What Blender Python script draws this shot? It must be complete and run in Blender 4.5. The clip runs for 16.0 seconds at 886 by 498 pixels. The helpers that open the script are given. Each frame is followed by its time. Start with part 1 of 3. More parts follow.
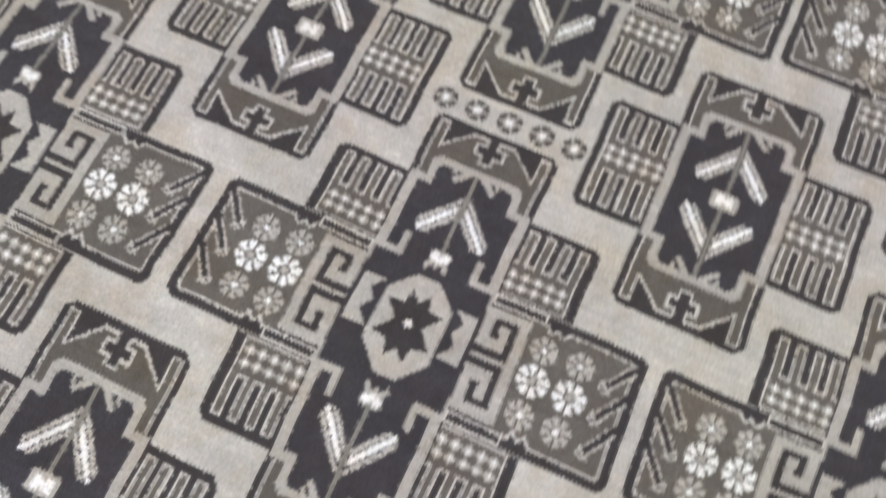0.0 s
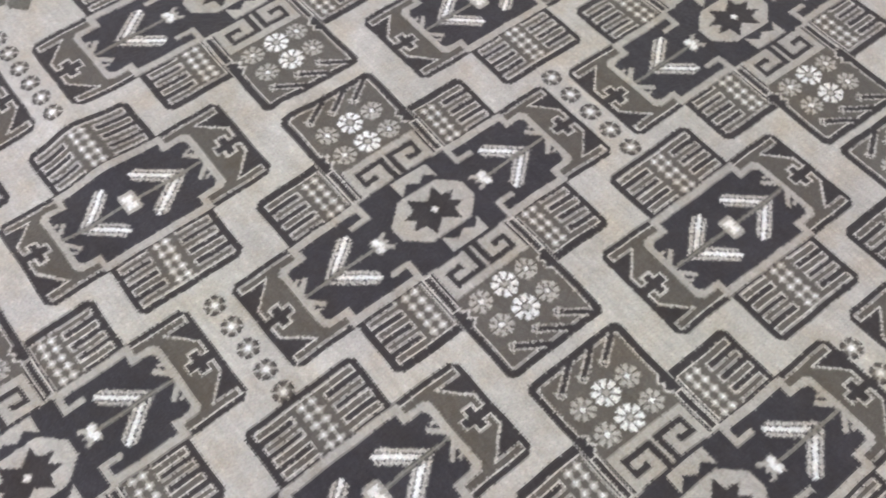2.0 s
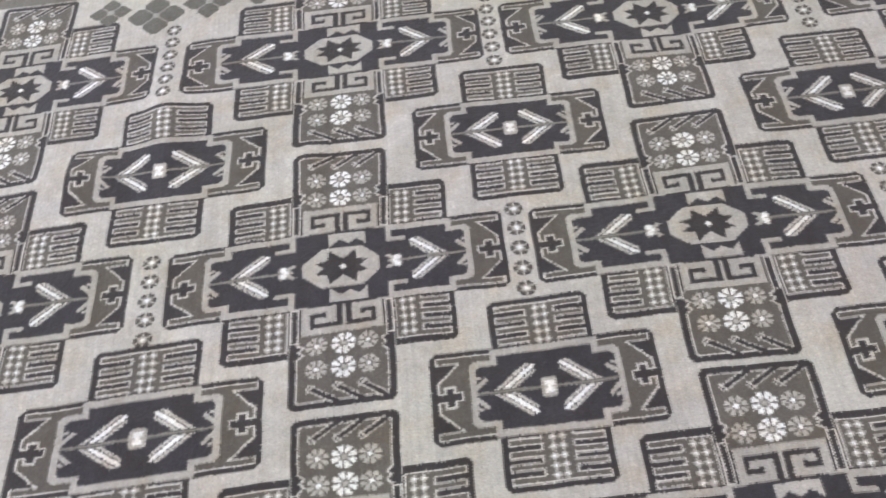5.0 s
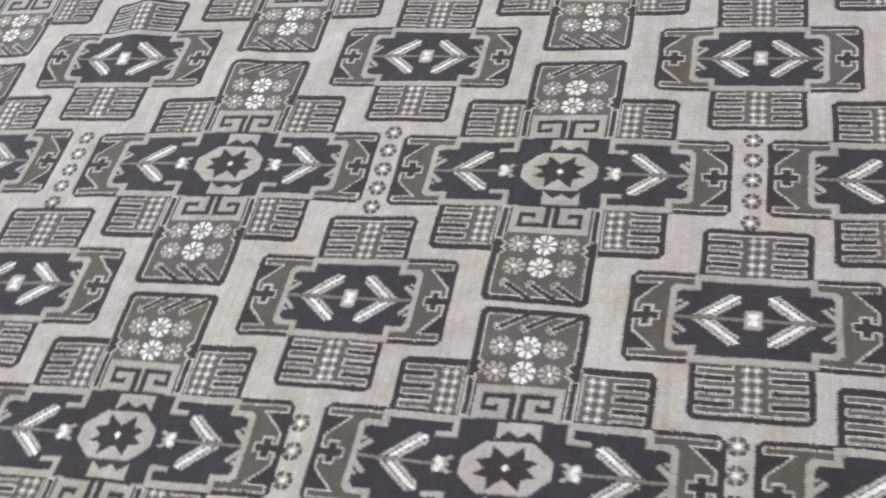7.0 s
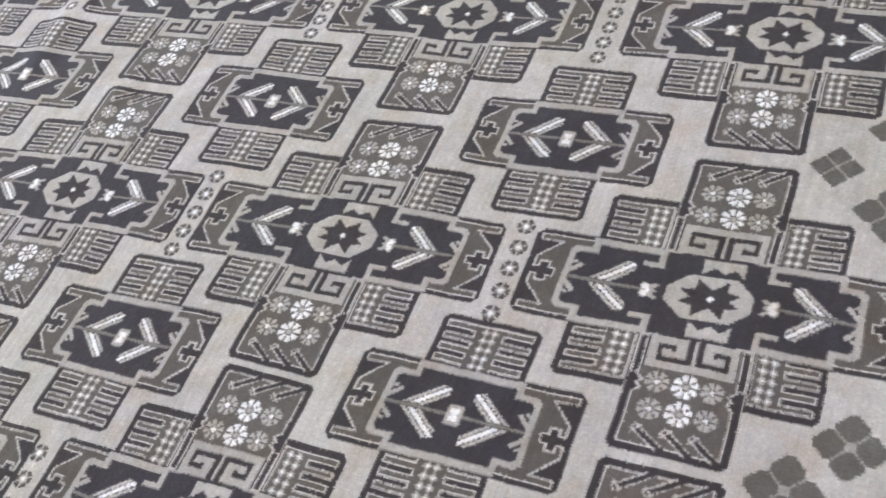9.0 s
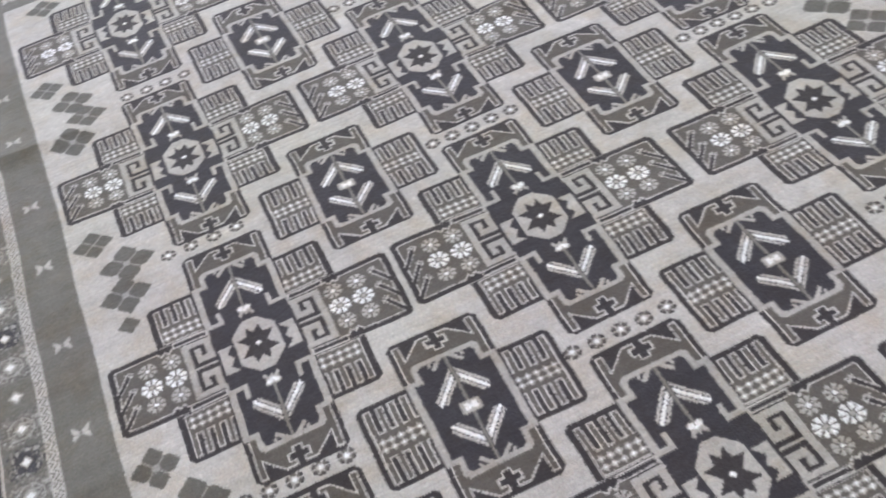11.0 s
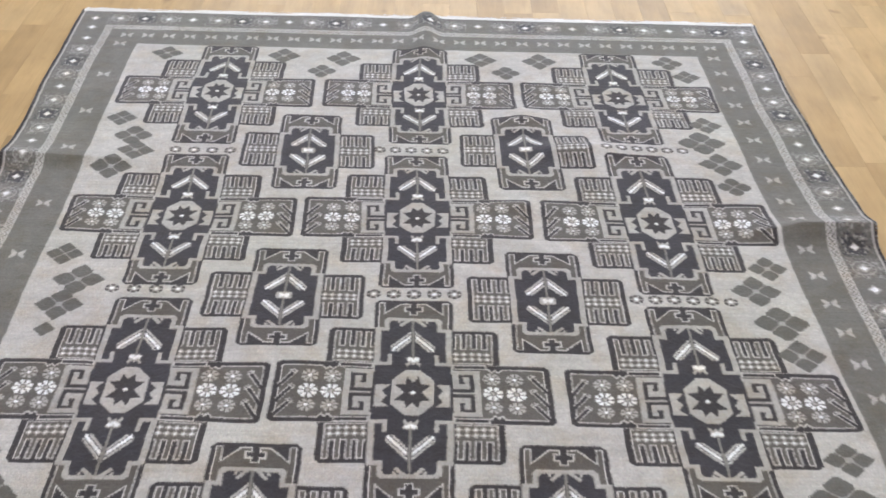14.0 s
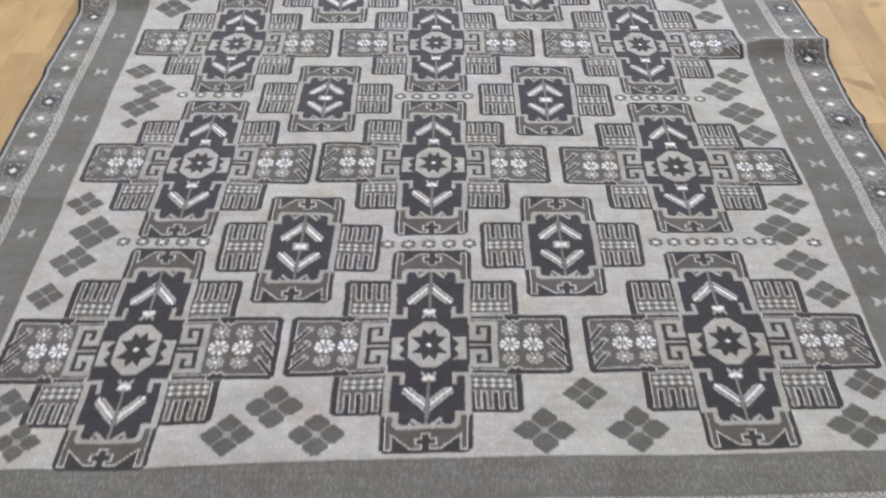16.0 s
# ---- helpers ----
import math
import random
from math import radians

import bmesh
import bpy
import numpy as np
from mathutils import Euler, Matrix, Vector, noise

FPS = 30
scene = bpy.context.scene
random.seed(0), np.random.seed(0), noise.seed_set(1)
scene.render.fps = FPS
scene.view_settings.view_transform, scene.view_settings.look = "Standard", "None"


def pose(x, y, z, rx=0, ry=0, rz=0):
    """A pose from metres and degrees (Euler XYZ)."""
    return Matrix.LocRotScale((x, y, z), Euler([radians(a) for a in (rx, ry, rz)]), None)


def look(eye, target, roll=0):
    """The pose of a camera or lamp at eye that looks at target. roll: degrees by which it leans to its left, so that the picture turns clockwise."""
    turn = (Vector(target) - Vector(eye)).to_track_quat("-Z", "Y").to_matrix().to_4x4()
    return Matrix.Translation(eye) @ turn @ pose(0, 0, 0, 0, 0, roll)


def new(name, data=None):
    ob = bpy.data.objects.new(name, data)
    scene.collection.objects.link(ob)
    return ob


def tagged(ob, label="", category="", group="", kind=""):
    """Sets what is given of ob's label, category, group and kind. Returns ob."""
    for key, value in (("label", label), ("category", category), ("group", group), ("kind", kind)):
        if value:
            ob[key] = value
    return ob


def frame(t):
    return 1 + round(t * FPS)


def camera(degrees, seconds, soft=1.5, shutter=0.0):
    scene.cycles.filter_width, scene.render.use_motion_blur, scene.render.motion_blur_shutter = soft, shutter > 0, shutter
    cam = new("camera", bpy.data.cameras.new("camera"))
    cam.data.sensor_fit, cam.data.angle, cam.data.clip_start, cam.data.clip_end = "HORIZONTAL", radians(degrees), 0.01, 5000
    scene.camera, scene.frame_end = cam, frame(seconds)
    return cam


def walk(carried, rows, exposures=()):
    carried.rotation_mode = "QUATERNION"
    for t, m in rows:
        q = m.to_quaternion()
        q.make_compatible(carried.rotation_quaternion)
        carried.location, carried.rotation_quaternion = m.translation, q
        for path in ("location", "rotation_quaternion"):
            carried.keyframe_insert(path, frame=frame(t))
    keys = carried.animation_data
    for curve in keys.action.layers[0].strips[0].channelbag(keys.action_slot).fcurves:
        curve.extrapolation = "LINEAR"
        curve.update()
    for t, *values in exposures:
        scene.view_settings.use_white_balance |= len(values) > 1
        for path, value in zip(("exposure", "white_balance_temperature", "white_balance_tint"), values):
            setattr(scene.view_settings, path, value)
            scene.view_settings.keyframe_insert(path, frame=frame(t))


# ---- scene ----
cam = camera(42.6, 16.0, soft=1.48, shutter=0.4)
PATH = [
    (0, (-0.19, 0.719, 1.234), (0.094, -0.044, -0.592), 4.5),
    (0.3, (-0.29, 0.724, 1.266), (0.15, -0.128, -0.489), 3.9),
    (0.5, (-0.366, 0.707, 1.285), (0.139, -0.151, -0.449), 7.2),
    (0.8, (-0.466, 0.713, 1.271), (0.145, -0.147, -0.428), 7.4),
    (1, (-0.511, 0.725, 1.279), (0.169, -0.067, -0.427), 3.9),
    (1.2, (-0.556, 0.749, 1.264), (0.181, 0.0, -0.437), 2.2),
    (1.5, (-0.617, 0.807, 1.273), (0.15, 0.096, -0.432), 2.1),
    (1.7, (-0.673, 0.846, 1.285), (0.133, 0.148, -0.407), 1.9),
    (2, (-0.753, 0.884, 1.302), (0.129, 0.191, -0.354), -0.1),
    (2.2, (-0.799, 0.885, 1.326), (0.125, 0.213, -0.316), -0.4),
    (2.5, (-0.899, 0.853, 1.339), (0.115, 0.21, -0.26), -0.2),
    (2.7, (-0.987, 0.809, 1.354), (0.102, 0.232, -0.222), -0.6),
    (3, (-1.094, 0.741, 1.371), (0.083, 0.283, -0.18), -2.5),
    (3.2, (-1.131, 0.692, 1.388), (0.075, 0.274, -0.152), -3.7),
    (5.3, (-1.232, 0.02, 1.437), (0.056, 0.156, -0.088), -10.1),
    (5.5, (-1.229, -0.045, 1.431), (0.035, 0.171, -0.104), -12.7),
    (5.8, (-1.179, -0.154, 1.418), (0.039, 0.173, -0.135), -15.1),
    (6, (-1.146, -0.209, 1.423), (0.044, 0.167, -0.14), -15.6),
    (6.2, (-1.134, -0.288, 1.421), (0.06, 0.099, -0.136), -16.4),
    (6.5, (-1.158, -0.402, 1.419), (0.038, 0.004, -0.131), -15.9),
    (6.7, (-1.197, -0.503, 1.43), (-0.013, -0.049, -0.117), -16.0),
    (7, (-1.259, -0.633, 1.438), (-0.096, -0.098, -0.099), -16.7),
    (7.2, (-1.267, -0.709, 1.441), (-0.123, -0.125, -0.092), -17.3),
    (7.5, (-1.235, -0.825, 1.409), (-0.105, -0.199, -0.118), -20.4),
    (7.8, (-1.16, -0.941, 1.412), (-0.052, -0.33, -0.137), -18.3),
    (8, (-1.105, -1.003, 1.424), (-0.008, -0.385, -0.131), -17.2),
    (8.2, (-1.074, -1.066, 1.432), (0.018, -0.414, -0.111), -17.3),
    (10.3, (-0.611, -1.623, 1.426), (0.048, -0.389, -0.004), -19.4),
    (10.5, (-0.558, -1.682, 1.432), (0.004, -0.383, 0.019), -15.8),
    (10.7, (-0.525, -1.718, 1.459), (-0.085, -0.368, 0.05), -14.9),
    (11, (-0.444, -1.753, 1.434), (-0.193, -0.329, 0.052), -17.1),
    (11.2, (-0.392, -1.74, 1.425), (-0.209, -0.309, 0.04), -17.3),
    (11.5, (-0.275, -1.703, 1.413), (-0.162, -0.273, 0.02), -16.3),
    (11.7, (-0.206, -1.666, 1.42), (-0.121, -0.245, 0.015), -15.0),
    (12, (-0.125, -1.632, 1.429), (-0.073, -0.212, 0.022), -12.4),
    (12.2, (-0.081, -1.628, 1.431), (-0.077, -0.181, 0.051), -10.1),
    (12.5, (0.024, -1.631, 1.45), (-0.07, -0.164, 0.094), -6.7),
    (12.8, (0.076, -1.647, 1.462), (-0.105, -0.167, 0.129), -5.2),
    (13, (0.077, -1.665, 1.464), (-0.145, -0.161, 0.164), -4.2),
    (13.3, (0.08, -1.715, 1.481), (-0.127, -0.159, 0.241), -3.1),
    (13.5, (0.067, -1.768, 1.48), (-0.076, -0.185, 0.266), -2.1),
    (13.7, (0.059, -1.841, 1.486), (-0.006, -0.23, 0.303), -0.8),
    (14, (0.043, -1.946, 1.498), (0.056, -0.309, 0.349), 1.1),
    (14.2, (0.047, -2.018, 1.512), (0.073, -0.368, 0.382), 0.7),
    (14.5, (0.074, -2.119, 1.504), (0.055, -0.451, 0.4), 0.8),
    (14.8, (0.131, -2.231, 1.495), (0.07, -0.562, 0.396), 0.2),
    (15, (0.141, -2.292, 1.485), (0.071, -0.638, 0.363), 0.2),
    (15.3, (0.149, -2.365, 1.483), (0.056, -0.74, 0.322), -1.2),
    (15.5, (0.121, -2.411, 1.481), (0.037, -0.8, 0.299), -1.2),
    (15.7, (0.104, -2.476, 1.481), (0.031, -0.872, 0.288), -1.9),
    (16, (0.059, -2.565, 1.478), (0.034, -0.977, 0.262), -0.4),
]
EXPOSURES = [(0.0, 0.09, 5930, 11.5), (2.0, 0.06, 5900, 12), (3.0, 0.14, 5900, 12), (5.5, 0.10, 5800, 12.5), (8.0, 0.17, 5720, 12.5), (10.5, 0.16, 5620, 13.5), (12.5, 0.03, 5700, 12.5), (13.5, 0.11, 5740, 12.5), (15.0, 0.0, 5730, 13), (16.0, 0.12, 5600, 12)]
walk(cam, [(t, look(eye, target, roll)) for t, eye, target, roll in PATH], EXPOSURES)

# ---- world and light ----
world = bpy.data.worlds.new("sky")
scene.world = world
world.use_nodes = True
wn = world.node_tree
sky = wn.nodes.new("ShaderNodeTexSky")
sky.sky_type, sky.sun_disc = "NISHITA", False
sky.sun_elevation, sky.sun_rotation = radians(35), radians(20)
wn.nodes["Background"].inputs["Strength"].default_value = 0.12
wn.links.new(sky.outputs["Color"], wn.nodes["Background"].inputs["Color"])

FLOOR_Z = -0.009          # the pile's surface is at 0
ROOM_X, ROOM_N, ROOM_S, CEILING = 3.0, 4.4, -4.2, 2.6
UNSEEN_WINDOW = (-1.4, 2.2, 0.7, 2.3)   # x from, to, z from, to in the north wall; unseen, added for light


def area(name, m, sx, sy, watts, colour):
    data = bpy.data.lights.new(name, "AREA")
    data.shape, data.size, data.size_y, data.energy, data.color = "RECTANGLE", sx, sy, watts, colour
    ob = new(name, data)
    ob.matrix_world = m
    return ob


# unseen window's light, added to the north, where the folds are lit from
area("unseen_window_daylight", look((0.4, ROOM_N + 0.02, 1.5), (0.4, 0, 1.2)), 3.5, 1.55, 100, (0.95, 0.98, 1.0))
# ceiling panels: none in view, added to even out the light
ADDED_PANELS = [(-1.3, -2.2), (1.3, -2.2), (-1.3, 0.6), (1.3, 0.6)]
for px, py in ADDED_PANELS:
    area("added_ceiling_lamp", look((px, py, CEILING - 0.055), (px, py, 0)), 0.56, 0.56, 14, (1.0, 0.97, 0.93))


# ---- materials ----
class Nodes:
    """A short way to write a node material."""

    def __init__(self, name):
        self.mat = bpy.data.materials.new(name)
        self.mat.use_nodes = True
        self.tree = self.mat.node_tree
        self.shader = self.tree.nodes["Principled BSDF"]

    def add(self, kind, **inputs):
        node = self.tree.nodes.new("ShaderNode" + kind)
        for key, value in inputs.items():
            self.put(node, key.replace("_", " "), value)
        return node

    def put(self, node, key, value):
        socket = node.inputs[int(key[1:])] if key[:1] == "i" and key[1:].isdigit() else node.inputs[key]
        if isinstance(value, bpy.types.NodeSocket):
            self.tree.links.new(value, socket)
        else:
            socket.default_value = value

    def coords(self, scale):
        geo = self.add("NewGeometry")
        m = self.add("Mapping", Vector=geo.outputs["Position"])
        m.inputs["Scale"].default_value = scale
        return m.outputs["Vector"]

    def noise(self, vector, scale, detail=3.0, rough=0.55):
        return self.add("TexNoise", Vector=vector, Scale=scale, Detail=detail, Roughness=rough).outputs["Fac"]

    def ramp(self, value, low, high, a=0.0, b=1.0):
        node = self.add("MapRange", Value=value)
        for key, v in (("From Min", low), ("From Max", high), ("To Min", a), ("To Max", b)):
            node.inputs[key].default_value = v
        return node.outputs["Result"]

    def times(self, colour, factor):
        node = self.tree.nodes.new("ShaderNodeMix")
        node.data_type, node.blend_type = "RGBA", "MULTIPLY"
        node.inputs[0].default_value = 1.0
        self.put(node, "i6", colour)
        self.put(node, "i7", factor)
        return node.outputs[2]

    def mix(self, factor, a, b):
        node = self.tree.nodes.new("ShaderNodeMix")
        node.data_type = "RGBA"
        self.put(node, "i0", factor)
        self.put(node, "i6", a)
        self.put(node, "i7", b)
        return node.outputs[2]

    def maths(self, op, a, b):
        node = self.add("Math")
        node.operation = op
        self.put(node, "i0", a)
        self.put(node, "i1", b)
        return node.outputs[0]

    def bump(self, height, strength, distance):
        node = self.add("Bump", Height=height, Strength=strength, Distance=distance)
        self.put(self.shader, "Normal", node.outputs["Normal"])

    def done(self, colour, rough, spec=0.3):
        self.put(self.shader, "Base Color", colour)
        self.put(self.shader, "Roughness", rough)
        self.put(self.shader, "Specular IOR Level", spec)
        return self.mat


def wool_material():
    """Knotted pile: the colour of each knot's yarn, abrash across the rug, worn patches and a brushed nap."""
    n = Nodes("wool_pile")
    yarn = n.add("Attribute")
    yarn.attribute_name = "yarn"
    here = n.coords((1, 1, 1))
    abrash = n.ramp(n.noise(n.coords((0.5, 9, 1)), 3.0, 4), 0.3, 0.7, 0.93, 1.06)
    patch = n.ramp(n.noise(here, 7.0, 4, 0.6), 0.3, 0.7, 0.88, 1.08)
    nap = n.ramp(n.noise(n.coords((1, 0.35, 1)), 320.0, 2), 0.25, 0.75, 0.92, 1.08)
    ribs = n.ramp(n.noise(n.coords((2.5, 150, 1)), 1.0, 2), 0.3, 0.7, 0.95, 1.05)
    worn = n.ramp(n.noise(here, 34.0, 4, 0.65), 0.3, 0.7, 0.90, 1.08)
    tone = n.maths("MULTIPLY", n.maths("MULTIPLY", abrash, patch), n.maths("MULTIPLY", n.maths("MULTIPLY", nap, worn), ribs))
    crumb = n.ramp(n.noise(here, 95.0, 2), 0.56, 0.72, 0.985, 1.12)
    colour = n.times(yarn.outputs["Color"], n.maths("MULTIPLY", tone, crumb))
    stain = n.ramp(n.noise(here, 13.0, 5, 0.68), 0.45, 0.68, 0.0, 0.85)
    colour = n.mix(stain, colour, n.times(colour, (0.91, 0.84, 0.74, 1)))
    tinge = n.ramp(n.noise(here, 2.2, 2), 0.35, 0.65, 0.0, 1.0)
    colour = n.times(colour, n.mix(tinge, (1.015, 0.995, 1.03, 1), (0.995, 1.003, 0.972, 1)))
    n.put(n.shader, "Sheen Weight", 0.30)
    n.put(n.shader, "Sheen Roughness", 0.5)
    tuft = n.maths("ADD", n.noise(n.coords((1, 0.5, 1)), 420.0, 2), n.maths("MULTIPLY", n.noise(here, 60.0, 3), 0.8))
    n.bump(tuft, 0.35, 0.003)
    return n.done(colour, 1.0, 0.04)


def plain(name, colour, rough=0.6, grain=40.0, spread=0.12, spec=0.3, relief=0.0005):
    n = Nodes(name)
    here = n.coords((1, 1, 1))
    tone = n.ramp(n.noise(here, grain, 4), 0.25, 0.75, 1 - spread, 1 + spread)
    large = n.ramp(n.noise(here, grain / 12, 2), 0.3, 0.7, 1 - spread / 2, 1 + spread / 2)
    n.bump(n.noise(here, grain * 3, 3), 0.2, relief)
    return n.done(n.times((*colour, 1), n.maths("MULTIPLY", tone, large)), rough, spec)


def oak_material(name, islands):
    """Lacquered oak strips: each strip with its own tone, long grain, darker streaks and a few knots."""
    n = Nodes(name)
    info = n.add("NewGeometry").outputs["Random Per Island"] if islands else n.add("ObjectInfo").outputs["Random"]
    shift = n.add("CombineXYZ", X=n.maths("MULTIPLY", info, 37.0), Y=n.maths("MULTIPLY", info, 91.0))
    at = n.add("VectorMath")
    n.put(at, "i0", n.coords((1, 1, 1)))
    n.put(at, "i1", shift.outputs[0])
    place = at.outputs[0]
    long = n.add("Mapping", Vector=place)
    long.inputs["Scale"].default_value = (9, 1.3, 1)
    fine = n.add("Mapping", Vector=place)
    fine.inputs["Scale"].default_value = (120, 4, 1)
    grain = n.noise(long.outputs[0], 1.6, 5, 0.6)
    pores = n.noise(fine.outputs[0], 2.0, 3)
    cloud = n.noise(place, 3.5, 3)
    knots = n.ramp(n.noise(place, 9.0, 1), 0.70, 0.78, 0.0, 1.0)
    tone = n.add("ValToRGB", Fac=info)
    stops = tone.color_ramp.elements
    stops[0].position, stops[0].color = 0.0, (0.395, 0.270, 0.131, 1)
    stops[1].position, stops[1].color = 1.0, (0.560, 0.394, 0.197, 1)
    for where, rgb in ((0.08, (0.425, 0.290, 0.138)), (0.15, (0.478, 0.328, 0.155)), (0.45, (0.502, 0.346, 0.164)), (0.75, (0.526, 0.366, 0.176))):
        stop = stops.new(where)
        stop.color = (*rgb, 1)
    colour = n.times(tone.outputs["Color"], n.ramp(grain, 0.25, 0.75, 0.84, 1.14))
    colour = n.times(colour, n.ramp(cloud, 0.3, 0.7, 0.86, 1.12))
    streak = n.add("Mapping", Vector=place)
    streak.inputs["Scale"].default_value = (16, 5, 1)
    colour = n.mix(n.ramp(n.noise(streak.outputs[0], 1.4, 4, 0.65), 0.52, 0.72, 0.0, 0.32), colour, n.times(colour, (0.74, 0.68, 0.60, 1)))
    colour = n.times(colour, n.ramp(pores, 0.2, 0.5, 0.92, 1.02))
    colour = n.mix(n.maths("MULTIPLY", knots, 0.5), colour, (0.20, 0.11, 0.05, 1))
    n.bump(n.maths("ADD", pores, n.maths("MULTIPLY", grain, 0.6)), 0.10, 0.0004)
    return n.done(colour, n.ramp(cloud, 0.2, 0.8, 0.44, 0.60), 0.2)


WOOL = wool_material()
OAK, OAK_REST = oak_material("lacquered_oak_strip", False), oak_material("lacquered_oak_strip_joined", True)
COTTON = plain("white_cotton", (0.72, 0.70, 0.67), 0.9, 220, 0.15, 0.15, 0.001)
JUTE = plain("rug_back", (0.28, 0.26, 0.22), 0.95, 300, 0.2, 0.1, 0.001)
PLASTER = plain("white_wall_paint", (0.78, 0.77, 0.74), 0.8, 30, 0.03)
CEILING_PAINT = plain("ceiling_paint", (0.8, 0.8, 0.78), 0.9, 30, 0.02)
SUBFLOOR = plain("dark_joint", (0.27, 0.18, 0.09), 0.9, 50)
FRAME_WHITE = plain("white_lacquer", (0.8, 0.8, 0.79), 0.35, 60, 0.02)
glass = Nodes("added_window_glass")
glass.put(glass.shader, "Transmission Weight", 1.0)
GLASS = glass.done((1, 1, 1, 1), 0.0, 0.5)
# glow of the added ceiling panels
diffuser = Nodes("added_lamp_diffuser")
diffuser.put(diffuser.shader, "Emission Color", (1.0, 0.95, 0.88, 1))
diffuser.put(diffuser.shader, "Emission Strength", 4.0)
DIFFUSER = diffuser.done((0.8, 0.8, 0.8, 1), 0.5)


# ---- mesh helpers ----
def part(name, bm, material, parent=None, label=""):
    mesh = bpy.data.meshes.new(name)
    bm.to_mesh(mesh)
    bm.free()
    mesh.materials.append(material)
    ob = new(name, mesh)
    ob.parent = parent
    return tagged(ob, label)


def box(bm, a, b, bevel=0.0):
    verts = bmesh.ops.create_cube(bm, size=1.0)["verts"]
    for v in verts:
        v.co = [a[i] + (v.co[i] + 0.5) * (b[i] - a[i]) for i in range(3)]
    if bevel:
        edges = list({e for v in verts for e in v.link_edges})
        bmesh.ops.bevel(bm, geom=edges, offset=bevel, segments=2, affect="EDGES")
    return bm


def boxes(*ranges, bevel=0.0):
    bm = bmesh.new()
    for a, b in ranges:
        box(bm, a, b, bevel)
    return bm


def grid_mesh(name, co, quads, material, colours=None):
    """A smooth mesh from arrays of places and of quads."""
    mesh = bpy.data.meshes.new(name)
    mesh.vertices.add(len(co))
    mesh.vertices.foreach_set("co", np.ascontiguousarray(co, np.float32).ravel())
    mesh.loops.add(quads.size)
    mesh.loops.foreach_set("vertex_index", quads.astype(np.int32).ravel())
    mesh.polygons.add(len(quads))
    mesh.polygons.foreach_set("loop_start", np.arange(0, quads.size, 4, dtype=np.int32))
    mesh.polygons.foreach_set("use_smooth", np.ones(len(quads), bool))
    mesh.update(calc_edges=True)
    if colours is not None:
        layer = mesh.attributes.new("yarn", "FLOAT_COLOR", "FACE")
        layer.data.foreach_set("color", np.c_[colours, np.ones(len(colours))].astype(np.float32).ravel())
    mesh.materials.append(material)
    return mesh


# ---- the room ----
def room():
    t = 0.2
    x, n, s, c = ROOM_X, ROOM_N, ROOM_S, CEILING
    w0, w1, z0, z1 = UNSEEN_WINDOW
    zf = FLOOR_Z - 0.016
    tagged(part("wall_north", boxes(((-x - t, n, zf), (w0, n + t, c)), ((w1, n, zf), (x + t, n + t, c)),
                                    ((w0, n, zf), (w1, n + t, z0)), ((w0, n, z1), (w1, n + t, c))), PLASTER),
           "plain white painted wall with an unseen, added window", "wall", kind="structure")
    tagged(part("wall_south", boxes(((-x - t, s - t, zf), (x + t, s, c))), PLASTER), "plain white painted wall", "wall", kind="structure")
    tagged(part("wall_east", boxes(((x, s, zf), (x + t, n, c))), PLASTER), "plain white painted wall", "wall", kind="structure")
    tagged(part("wall_west", boxes(((-x - t, s, zf), (-x, n, c))), PLASTER), "plain white painted wall", "wall", kind="structure")
    tagged(part("ceiling", boxes(((-x - t, s - t, c), (x + t, n + t, c + t))), CEILING_PAINT), "flat white ceiling", "ceiling", kind="structure")
    # unseen window, added to give the north light an opening
    frame_ob = tagged(part("unseen_window", boxes(((w0, n + 0.06, z0), (w0 + 0.06, n + 0.12, z1)), ((w1 - 0.06, n + 0.06, z0), (w1, n + 0.12, z1)),
                                             ((w0 + 0.06, n + 0.06, z0), (w1 - 0.06, n + 0.12, z0 + 0.06)),
                                             ((w0 + 0.06, n + 0.06, z1 - 0.06), (w1 - 0.06, n + 0.12, z1))), FRAME_WHITE),
                      "wide white framed window, unseen, added to let daylight in", "window", kind="structure")
    pane = part("pane", boxes(((w0 + 0.06, n + 0.085, z0 + 0.06), (w1 - 0.06, n + 0.095, z1 - 0.06))), GLASS, frame_ob)
    pane.visible_shadow = False
    # unseen fixtures, added to house the ceiling lamps
    for px, py in ADDED_PANELS:
        lamp = tagged(new("added_ceiling_light"), "square white ceiling light panel, unseen, added for even light", "ceiling light", "ceiling lights")
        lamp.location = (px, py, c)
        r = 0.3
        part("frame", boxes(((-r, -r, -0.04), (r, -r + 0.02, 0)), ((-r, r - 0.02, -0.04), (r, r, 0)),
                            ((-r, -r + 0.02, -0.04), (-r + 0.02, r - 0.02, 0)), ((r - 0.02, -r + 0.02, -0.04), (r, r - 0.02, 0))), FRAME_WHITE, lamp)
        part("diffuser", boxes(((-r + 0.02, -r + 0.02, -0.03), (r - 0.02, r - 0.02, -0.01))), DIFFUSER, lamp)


room()

# ---- the rug's pattern, knot by knot ----
PX = 1.25                                # millimetres to a cell of the drawing; a knot is two cells
IVORY, CHAR, PLUM, TAUPE, PALE, WHITE, BEIGE, BAND, TILE, TILE_LIGHT, LOZENGE, TILE_DARK, BROWN, EDGE, SPECK = range(15)
